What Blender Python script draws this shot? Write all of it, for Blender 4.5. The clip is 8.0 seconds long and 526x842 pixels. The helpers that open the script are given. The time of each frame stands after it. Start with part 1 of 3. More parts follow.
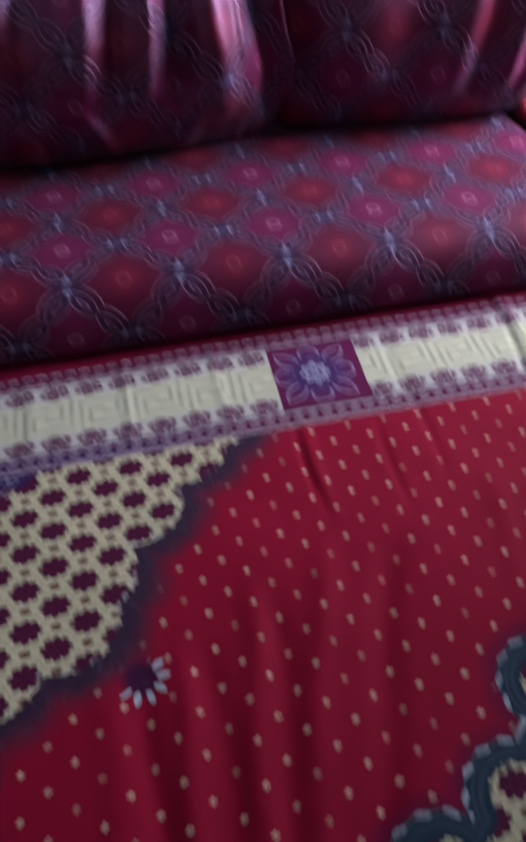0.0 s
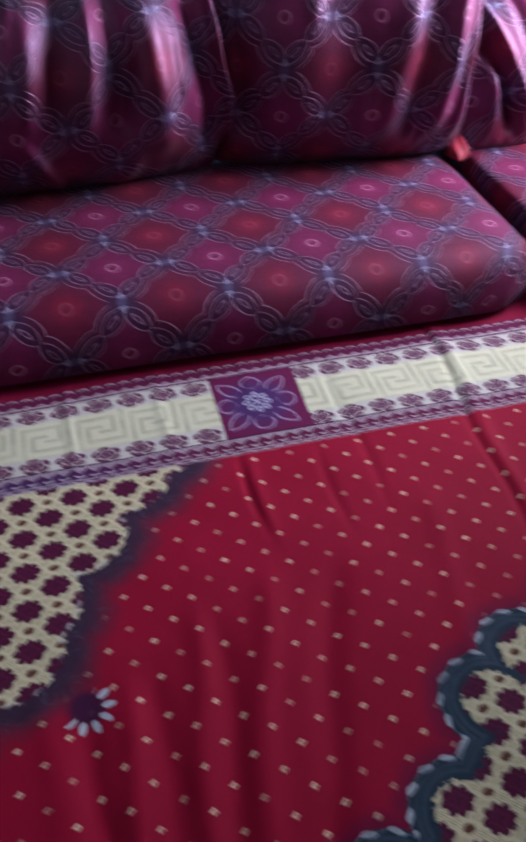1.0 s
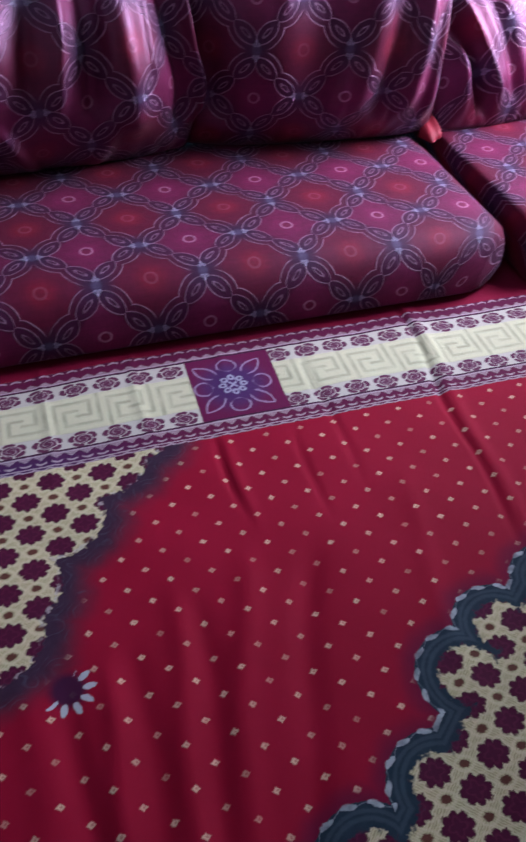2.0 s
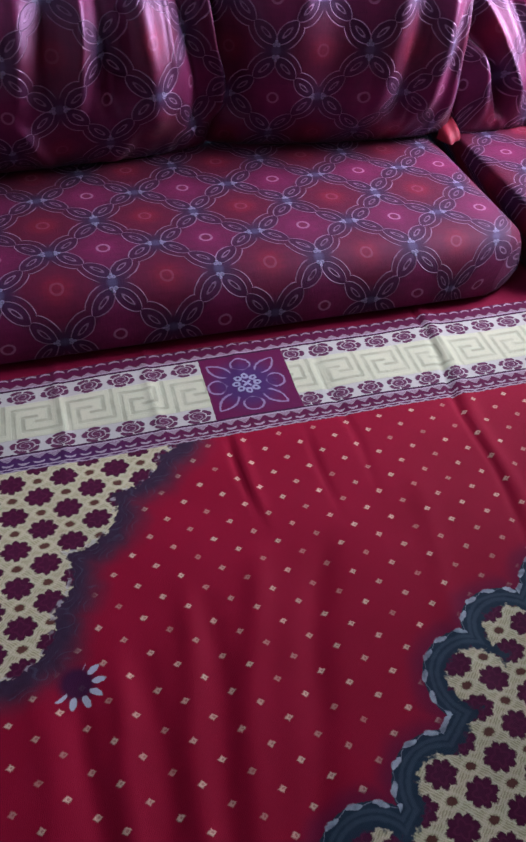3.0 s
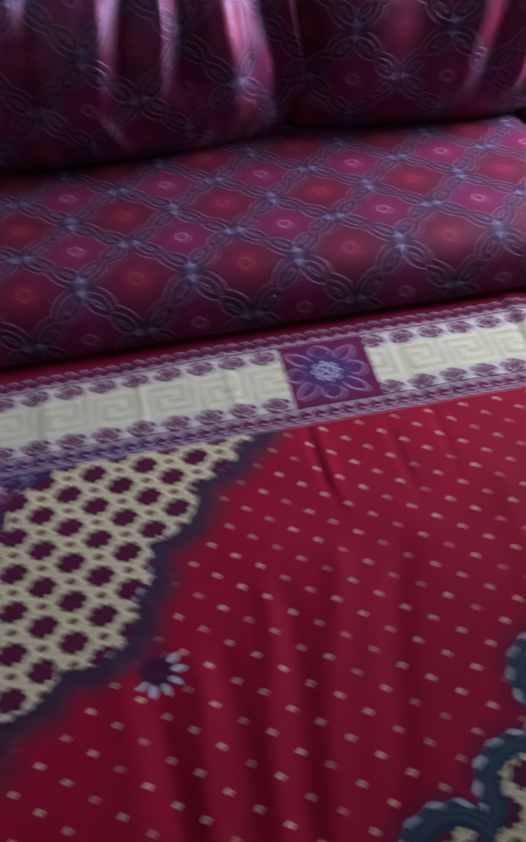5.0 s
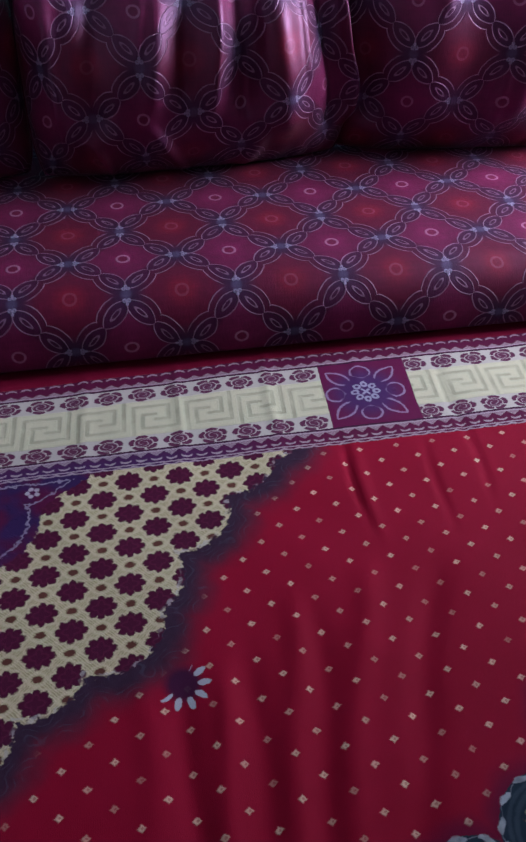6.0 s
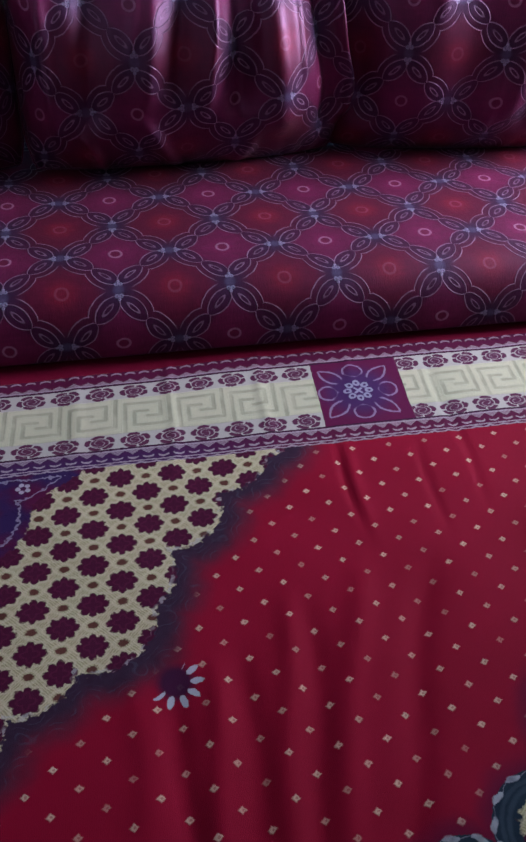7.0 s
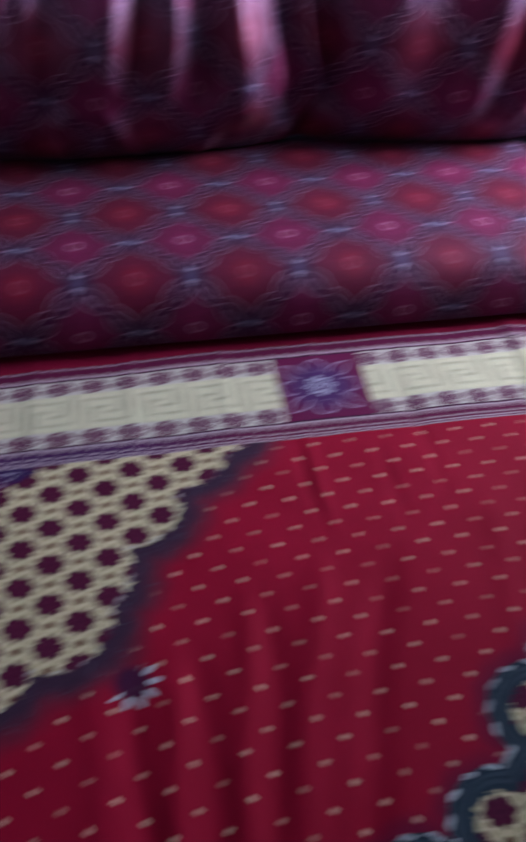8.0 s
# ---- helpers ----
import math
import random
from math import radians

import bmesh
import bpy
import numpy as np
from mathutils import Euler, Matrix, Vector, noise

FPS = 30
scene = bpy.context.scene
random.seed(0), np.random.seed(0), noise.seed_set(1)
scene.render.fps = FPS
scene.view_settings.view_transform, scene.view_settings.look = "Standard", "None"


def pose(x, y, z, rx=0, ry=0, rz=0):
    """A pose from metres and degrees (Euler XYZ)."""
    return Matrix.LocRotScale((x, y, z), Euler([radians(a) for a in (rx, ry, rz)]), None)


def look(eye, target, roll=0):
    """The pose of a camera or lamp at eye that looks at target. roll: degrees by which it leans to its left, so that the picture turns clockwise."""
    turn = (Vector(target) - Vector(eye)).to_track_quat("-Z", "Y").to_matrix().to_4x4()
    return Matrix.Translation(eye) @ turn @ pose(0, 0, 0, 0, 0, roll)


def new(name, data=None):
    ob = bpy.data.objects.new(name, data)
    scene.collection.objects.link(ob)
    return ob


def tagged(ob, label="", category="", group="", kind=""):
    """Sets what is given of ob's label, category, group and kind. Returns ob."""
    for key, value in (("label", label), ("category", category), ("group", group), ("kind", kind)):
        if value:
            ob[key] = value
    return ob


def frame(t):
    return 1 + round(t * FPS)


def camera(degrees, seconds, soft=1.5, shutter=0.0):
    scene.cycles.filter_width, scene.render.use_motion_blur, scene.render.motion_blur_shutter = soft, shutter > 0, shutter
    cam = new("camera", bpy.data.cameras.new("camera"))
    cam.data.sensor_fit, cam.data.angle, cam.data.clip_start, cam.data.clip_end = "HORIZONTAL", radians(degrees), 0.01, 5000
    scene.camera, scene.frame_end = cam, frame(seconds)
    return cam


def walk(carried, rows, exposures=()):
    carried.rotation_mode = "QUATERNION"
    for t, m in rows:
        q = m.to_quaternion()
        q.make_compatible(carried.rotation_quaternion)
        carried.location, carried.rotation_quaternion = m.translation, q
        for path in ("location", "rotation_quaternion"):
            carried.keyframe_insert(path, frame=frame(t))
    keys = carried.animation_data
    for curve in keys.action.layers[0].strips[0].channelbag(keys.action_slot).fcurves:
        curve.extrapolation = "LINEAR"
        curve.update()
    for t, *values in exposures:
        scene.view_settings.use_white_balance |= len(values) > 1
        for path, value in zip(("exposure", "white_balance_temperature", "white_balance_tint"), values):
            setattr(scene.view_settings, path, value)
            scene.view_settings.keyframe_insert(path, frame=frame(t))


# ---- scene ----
cam = camera(34.0, 8.0, soft=2.2, shutter=2.0)
PATH = [
    (0, (-0.1950, -0.8869, 1.0475), (0.1282, 0.4360, -0.2774), -0.05),
    (0.033, (-0.1952, -0.8871, 1.0477), (0.1256, 0.4435, -0.2700), -0.05),
    (0.1, (-0.1956, -0.8876, 1.0482), (0.1154, 0.4735, -0.2404), -0.02),
    (0.2, (-0.1962, -0.8883, 1.0488), (0.1110, 0.4785, -0.2347), -0.14),
    (0.3, (-0.1968, -0.8890, 1.0495), (0.1202, 0.4783, -0.2311), 0.10),
    (0.4, (-0.1974, -0.8897, 1.0502), (0.1257, 0.4837, -0.2225), 0.35),
    (0.5, (-0.1979, -0.8903, 1.0508), (0.1554, 0.4708, -0.2268), 0.99),
    (0.7, (-0.2017, -0.8962, 1.0531), (0.1986, 0.4576, -0.2185), 1.94),
    (0.8, (-0.2035, -0.8991, 1.0542), (0.2185, 0.4547, -0.2103), 2.31),
    (0.9, (-0.2054, -0.9020, 1.0554), (0.2382, 0.4478, -0.2060), 2.67),
    (1, (-0.2072, -0.9049, 1.0565), (0.2578, 0.4300, -0.2131), 3.24),
    (1.1, (-0.2079, -0.9060, 1.0567), (0.2769, 0.4241, -0.2105), 3.77),
    (1.2, (-0.2086, -0.9070, 1.0569), (0.3142, 0.3943, -0.2251), 4.63),
    (1.3, (-0.2092, -0.9080, 1.0571), (0.3244, 0.3852, -0.2285), 5.07),
    (1.5, (-0.2106, -0.9100, 1.0575), (0.3442, 0.3831, -0.2192), 5.05),
    (1.7, (-0.2108, -0.9105, 1.0580), (0.3262, 0.3818, -0.2271), 4.66),
    (2.8, (-0.2123, -0.9133, 1.0607), (0.2719, 0.3887, -0.2356), 4.23),
    (3, (-0.2126, -0.9138, 1.0611), (0.2712, 0.3892, -0.2343), 4.46),
    (3.5, (-0.2089, -0.9086, 1.0590), (0.2407, 0.3992, -0.2439), 3.96),
    (4, (-0.2055, -0.9030, 1.0571), (0.1880, 0.4209, -0.2476), 3.22),
    (4.5, (-0.2032, -0.8991, 1.0557), (0.1518, 0.4171, -0.2678), 2.15),
    (4.7, (-0.2033, -0.9000, 1.0560), (0.1440, 0.4157, -0.2700), 1.83),
    (4.8, (-0.2034, -0.9004, 1.0562), (0.1380, 0.4159, -0.2708), 0.44),
    (4.9, (-0.2035, -0.9009, 1.0563), (0.1146, 0.4241, -0.2678), -0.04),
    (5, (-0.2035, -0.9013, 1.0565), (0.1000, 0.4272, -0.2674), -0.83),
    (5.1, (-0.2057, -0.9003, 1.0566), (0.0679, 0.4512, -0.2506), -1.39),
    (5.2, (-0.2078, -0.8992, 1.0566), (0.0533, 0.4615, -0.2435), -1.22),
    (6.3, (-0.2317, -0.8876, 1.0575), (0.0427, 0.4668, -0.2464), 1.99),
    (6.5, (-0.2360, -0.8855, 1.0576), (0.0520, 0.4655, -0.2469), 2.59),
    (7, (-0.2427, -0.8842, 1.0535), (0.0511, 0.4655, -0.2511), 2.75),
    (7.2, (-0.2419, -0.8824, 1.0530), (0.0468, 0.4588, -0.2614), 2.34),
    (7.3, (-0.2416, -0.8815, 1.0528), (0.0482, 0.4574, -0.2637), 2.27),
    (7.5, (-0.2408, -0.8797, 1.0524), (0.0332, 0.4556, -0.2712), 2.26),
    (7.6, (-0.2368, -0.8781, 1.0530), (0.0331, 0.4504, -0.2783), 2.30),
    (7.7, (-0.2328, -0.8764, 1.0536), (0.0475, 0.4466, -0.2810), 2.96),
    (7.8, (-0.2289, -0.8747, 1.0542), (0.0560, 0.4472, -0.2805), 2.99),
    (7.9, (-0.2249, -0.8730, 1.0548), (0.1047, 0.4494, -0.2691), 4.03),
    (7.967, (-0.2223, -0.8719, 1.0552), (0.1173, 0.4497, -0.2669), 4.26),
    (8, (-0.2210, -0.8714, 1.0554), (0.1308, 0.4493, -0.2646), 4.52),
]
walk(cam, [(t, look(eye, target, roll)) for t, eye, target, roll in PATH],
     [(0, 0.0), (0.5, 0.05), (1.5, 0.25), (3.5, 0.16), (5, 0.08), (6.5, -0.03), (8, 0.0)])

# ---- light ----
world = bpy.data.worlds.new("sky")
scene.world = world
world.use_nodes = True
wn = world.node_tree
sky = wn.nodes.new("ShaderNodeTexSky")
sky.sky_type = "NISHITA"
sky.sun_disc = False
sky.sun_elevation = radians(35)
sky.sun_rotation = radians(200)
wn.links.new(sky.outputs[0], wn.nodes["Background"].inputs[0])
wn.nodes["Background"].inputs[1].default_value = 0.12

# daylight through the window of the east wall
lamp = bpy.data.lights.new("window_light", "AREA")
lamp.shape = "RECTANGLE"
lamp.size, lamp.size_y = 0.64, 0.98
lamp.energy = 80
lamp.color = (0.82, 0.80, 1.0)
window_light = new("window_light", lamp)
window_light.matrix_world = look((1.87, 0.725, 1.12), (0.0, 0.725, 1.12))


# ---- node arithmetic ----
class Val:
    """A number in a node tree, with the usual arithmetic."""
    def __init__(self, tree, sock):
        self.tree, self.sock = tree, sock

    def op(self, kind, *others):
        n = self.tree.nodes.new("ShaderNodeMath")
        n.operation = kind
        for i, o in enumerate((self, *others)):
            if isinstance(o, Val):
                self.tree.links.new(o.sock, n.inputs[i])
            else:
                n.inputs[i].default_value = float(o)
        return Val(self.tree, n.outputs[0])

    def __add__(self, o): return self.op("ADD", o)
    def __radd__(self, o): return self.op("ADD", o)
    def __sub__(self, o): return self.op("SUBTRACT", o)
    def __rsub__(self, o): return (self * -1.0) + o
    def __mul__(self, o): return self.op("MULTIPLY", o)
    def __rmul__(self, o): return self.op("MULTIPLY", o)
    def __truediv__(self, o): return self.op("DIVIDE", o)
    def __neg__(self): return self * -1.0
    def abs(self): return self.op("ABSOLUTE")
    def floor(self): return self.op("FLOOR")
    def fract(self): return self.op("FRACT")
    def sin(self): return self.op("SINE")
    def cos(self): return self.op("COSINE")
    def sqrt(self): return self.op("SQRT")
    def pow(self, o): return self.op("POWER", o)
    def min(self, o): return self.op("MINIMUM", o)
    def max(self, o): return self.op("MAXIMUM", o)
    def gt(self, o): return self.op("GREATER_THAN", o)
    def lt(self, o): return self.op("LESS_THAN", o)
    def mod2(self): return (self * 0.5).fract() * 2.0

    def step(self, a, b):
        """0 at a, 1 at b, smooth between."""
        n = self.tree.nodes.new("ShaderNodeMapRange")
        n.interpolation_type = "SMOOTHSTEP"
        self.tree.links.new(self.sock, n.inputs[0])
        n.inputs[1].default_value, n.inputs[2].default_value = min(a, b), max(a, b)
        n.inputs[3].default_value, n.inputs[4].default_value = (0, 1) if a < b else (1, 0)
        return Val(self.tree, n.outputs[0])


def atan2(y, x):
    return y.op("ARCTAN2", x)


def length(x, y):
    return (x * x + y * y).sqrt()


def line(d, w, soft):
    """1 within w of d = 0."""
    return d.abs().step(w + soft, w)


class Paint:
    """A material in the making: coordinates, noise, layers of colour."""
    def __init__(self, name, uv=True):
        self.mat = bpy.data.materials.new(name)
        self.mat.use_nodes = True
        self.tree = self.mat.node_tree
        self.bsdf = self.tree.nodes["Principled BSDF"]
        tc = self.tree.nodes.new("ShaderNodeTexCoord")
        self.vec = tc.outputs["UV" if uv else "Object"]
        self.obj = tc.outputs["Object"]
        sep = self.tree.nodes.new("ShaderNodeSeparateXYZ")
        self.tree.links.new(self.vec, sep.inputs[0])
        self.x, self.y, self.z = (Val(self.tree, s) for s in sep.outputs)

    def noise(self, scale, detail=2.0, rough=0.5, stretch=None, uv=True):
        n = self.tree.nodes.new("ShaderNodeTexNoise")
        n.inputs["Scale"].default_value = scale
        n.inputs["Detail"].default_value = detail
        n.inputs["Roughness"].default_value = rough
        src = self.vec if uv else self.obj
        if stretch:
            m = self.tree.nodes.new("ShaderNodeMapping")
            m.inputs["Scale"].default_value = stretch
            self.tree.links.new(src, m.inputs[0])
            src = m.outputs[0]
        self.tree.links.new(src, n.inputs["Vector"])
        return Val(self.tree, n.outputs[0])

    def colour(self, rgb):
        n = self.tree.nodes.new("ShaderNodeRGB")
        n.outputs[0].default_value = (*rgb, 1)
        return n.outputs[0]

    def over(self, base, mask, rgb):
        n = self.tree.nodes.new("ShaderNodeMix")
        n.data_type = "RGBA"
        self.tree.links.new(mask.sock, n.inputs[0])
        self.tree.links.new(base, n.inputs[6])
        if isinstance(rgb, tuple):
            n.inputs[7].default_value = (*rgb, 1)
        else:
            self.tree.links.new(rgb, n.inputs[7])
        return n.outputs[2]

    def shade(self, base, factor):
        n = self.tree.nodes.new("ShaderNodeVectorMath")
        n.operation = "SCALE"
        self.tree.links.new(base, n.inputs[0])
        self.tree.links.new(factor.sock, n.inputs["Scale"])
        return n.outputs[0]

    def finish(self, colour, rough, height=None, strength=0.4, distance=0.002, sheen=0.0, specular=0.5, tint=None):
        t, b = self.tree, self.bsdf
        t.links.new(colour, b.inputs["Base Color"])
        if isinstance(rough, Val):
            t.links.new(rough.sock, b.inputs["Roughness"])
        else:
            b.inputs["Roughness"].default_value = rough
        b.inputs["Specular IOR Level"].default_value = specular
        if tint:
            b.inputs["Specular Tint"].default_value = (*tint, 1)
        b.inputs["Sheen Weight"].default_value = sheen
        b.inputs["Sheen Roughness"].default_value = 0.45
        if height is not None:
            n = t.nodes.new("ShaderNodeBump")
            n.inputs["Strength"].default_value = strength
            n.inputs["Distance"].default_value = distance
            t.links.new(height.sock, n.inputs["Height"])
            t.links.new(n.outputs[0], b.inputs["Normal"])
        return self.mat


# ---- materials ----
def brocade(name, rough, gloss, pale):
    """Satin jacquard: diamonds of leaf links, red and mauve cells in turn, 0.2 m repeat."""
    p = Paint(name)
    W = 0.2077
    u, v = p.x / W, p.y / W
    wob = (p.noise(9.0, 1.0) - 0.5) * 0.03
    fray = (p.noise(70.0, 3.0, 0.7) - 0.5) * 0.014
    u, v = u + wob + fray, v + wob - fray
    s, d = u + v, u - v
    fs, fd = s.fract(), d.fract()
    red_cell = 1.0 - ((s.floor() - d.floor()).abs() + 0.1).mod2().gt(1.0)
    cs, cd = fs - 0.5, fd - 0.5
    cu, cv = (cs + cd) * 0.5, (cs - cd) * 0.5          # from the cell's middle, in repeats
    cr = length(cu, cv)
    # cloth of the cells
    thread = p.noise(420.0, 1.0, 0.6, (1, 0.12, 1))
    streak = p.noise(60.0, 2.0, 0.6, (0.25, 3.0, 1))
    col = p.over(p.colour((0.125, 0.008, 0.05)), cr.step(0.22, 0.04), (0.165, 0.011, 0.064))
    red = p.over(p.colour((0.10, 0.004, 0.024)), cr.step(0.22, 0.02), (0.19, 0.007, 0.024))
    col = p.over(col, red_cell, red)
    # two leaf-shaped links along each diamond side, lying on the mauve side of it
    side = 1.0 - red_cell * 2.0
    ws, wd = 0.5 - cs.abs(), 0.5 - cd.abs()
    def chain(w, e):
        w = w * side - 0.064
        e = ((e - 0.07) / 0.86).max(0.0).min(1.0)
        lobe = (e * (2 * math.pi)).sin().abs().pow(0.62)
        half = lobe * 0.104 + 0.006
        fill = (half - w.abs()).step(-0.012, 0.012)
        rim = line(w.abs() - half, 0.003, 0.010)
        le = (e * 2.0).fract() - 0.5
        drop = line(length(le / 0.20, w / 0.026) - 1.0, 0.10, 0.30)
        far = line(w + lobe * 0.075 + 0.122, 0.003, 0.010) * (e - 0.5).abs().step(0.46, 0.34)
        plum = (w + lobe * 0.075 + 0.122).step(-0.03, 0.03) * w.step(0.13, 0.05)
        return fill, rim, drop, far, plum
    f1, e1, r1, o1, h1 = chain(ws, fd)
    f2, e2, r2, o2, h2 = chain(wd, fs)
    fill, rims, drops, far = f1.max(f2), e1.max(e2), r1.max(r2), o1.max(o2)
    near = length(ws, wd)                              # from the nearest knot
    worn = (p.noise(38.0, 3.0) * 1.6 - 0.05).max(0.3)
    col = p.over(col, h1.max(h2) * 0.62, (0.045, 0.005, 0.028))
    col = p.over(col, fill * 0.75, (0.042, 0.006, 0.034))
    col = p.over(col, near.step(0.34, 0.05) * 0.82, (0.030, 0.015, 0.050))
    clear = near.step(0.05, 0.12)
    lines = (rims * clear).max(far).max(drops * 0.8)
    col = p.over(col, lines * pale * worn, (0.46, 0.30, 0.43))
    # the knots: two clusters of three small rings, pointing into the mauve cells
    ns, nd = (s + 0.5).fract() - 0.5, (d + 0.5).fract() - 0.5
    nu, nv = ((ns + nd) * 0.5).abs(), ((ns - nd) * 0.5).abs()
    lying = (((s + 0.5).floor() - (d + 0.5).floor()).abs() + 0.1).mod2().gt(1.0)
    ka = nu + lying * (nv - nu)
    kb = nv + lying * (nu - nv)
    dots = line(length(ka - 0.0185, kb - 0.058) - 0.0125, 0.0045, 0.007)
    dots = dots.max(line(length(ka, kb - 0.089) - 0.009, 0.004, 0.007))
    col = p.over(col, length(ka * 0.9, kb * 0.8).step(0.06, 0.02) * 0.5, (0.10, 0.10, 0.19))
    col = p.over(col, dots * 0.55, (0.32, 0.33, 0.48))
    # small ring in each cell, bright in the mauve and faint in the red
    eye = line(cr - 0.056, 0.006, 0.010) * (0.65 - red_cell * 0.5)
    col = p.over(col, eye, (0.42, 0.20, 0.31))
    col = p.over(col, cr.step(0.05, 0.03) * 0.45, (0.12, 0.006, 0.025))
    col = p.shade(col, (thread * 0.4 + 0.8) * (p.noise(55.0, 3.0) * 0.5 + 0.75) * (streak * 0.4 + 0.8))
    h = lines * 0.55 + dots * 0.5 - fill * 0.2 + eye * 0.4 + thread * 0.2 + p.noise(1400.0, 0.0) * 0.12
    return p.finish(col, rough - lines * 0.1 + streak * 0.06, h, 0.9, 0.0018, sheen=0.04, specular=gloss, tint=(1.0, 0.56, 0.97))


SH = 0.0485                                            # slant of the weave
PITCH, DROP = 0.065, 0.0577                            # of the gold specks


def lattice(p, xs, y, x0, y0):
    """Cream trellis with wine-red eight-petalled flowers: colour and height."""
    u, v = (xs - x0) / 0.0852, (y - y0) / 0.0694
    s, d = u + v, u - v
    cs, cd = (s + 0.5).fract() - 0.5, (d + 0.5).fract() - 0.5
    cu, cv = (cs + cd) * 0.5 * 0.0852, (cs - cd) * 0.5 * 0.0694
    r, a = length(cu, cv), atan2(cv, cu)
    rag = (p.noise(260.0, 1.0) - 0.5) * 0.006
    petal = (a * 4.0).cos().abs().pow(0.8) * 0.0056 + 0.0152
    along = (a.cos().abs().pow(3.0)) * 0.003
    flower = (petal + along + rag - r).step(-0.0018, 0.0018)
    hs, hd = s.fract() - 0.5, d.fract() - 0.5
    hu, hv = (hs + hd) * 0.5 * 0.0852, (hs - hd) * 0.5 * 0.0694
    q = length(hu / 1.35, hv)
    oval = (0.0056 + rag * 0.6 - q).step(-0.0012, 0.0012)
    rim = line(q - 0.0095, 0.0012, 0.0015)
    twill = ((cu.abs() + cv.abs()) * (2 * math.pi / 0.005)).sin() * 0.5 + 0.5
    # darker stripes paint the shade between the twill's ribs
    col = p.over(p.colour((0.60, 0.57, 0.35)), twill * 0.75, (0.30, 0.28, 0.15))
    col = p.over(col, rim * 0.6, (0.66, 0.62, 0.42))
    halo = line(r - petal - along - 0.0028 - rag, 0.0012, 0.002)
    col = p.over(col, halo * 0.5, (0.68, 0.63, 0.44))
    inner = line(r - 0.010 - (a * 4.0).cos() * 0.003, 0.0008, 0.002) * 0.35
    wine = p.over(p.colour((0.075, 0.008, 0.036)), inner, (0.14, 0.02, 0.06))
    col = p.over(col, flower, wine)
    col = p.over(col, oval, (0.12, 0.045, 0.035))
    return col, (1.0 - flower.max(oval)) * (0.6 + twill * 0.4)


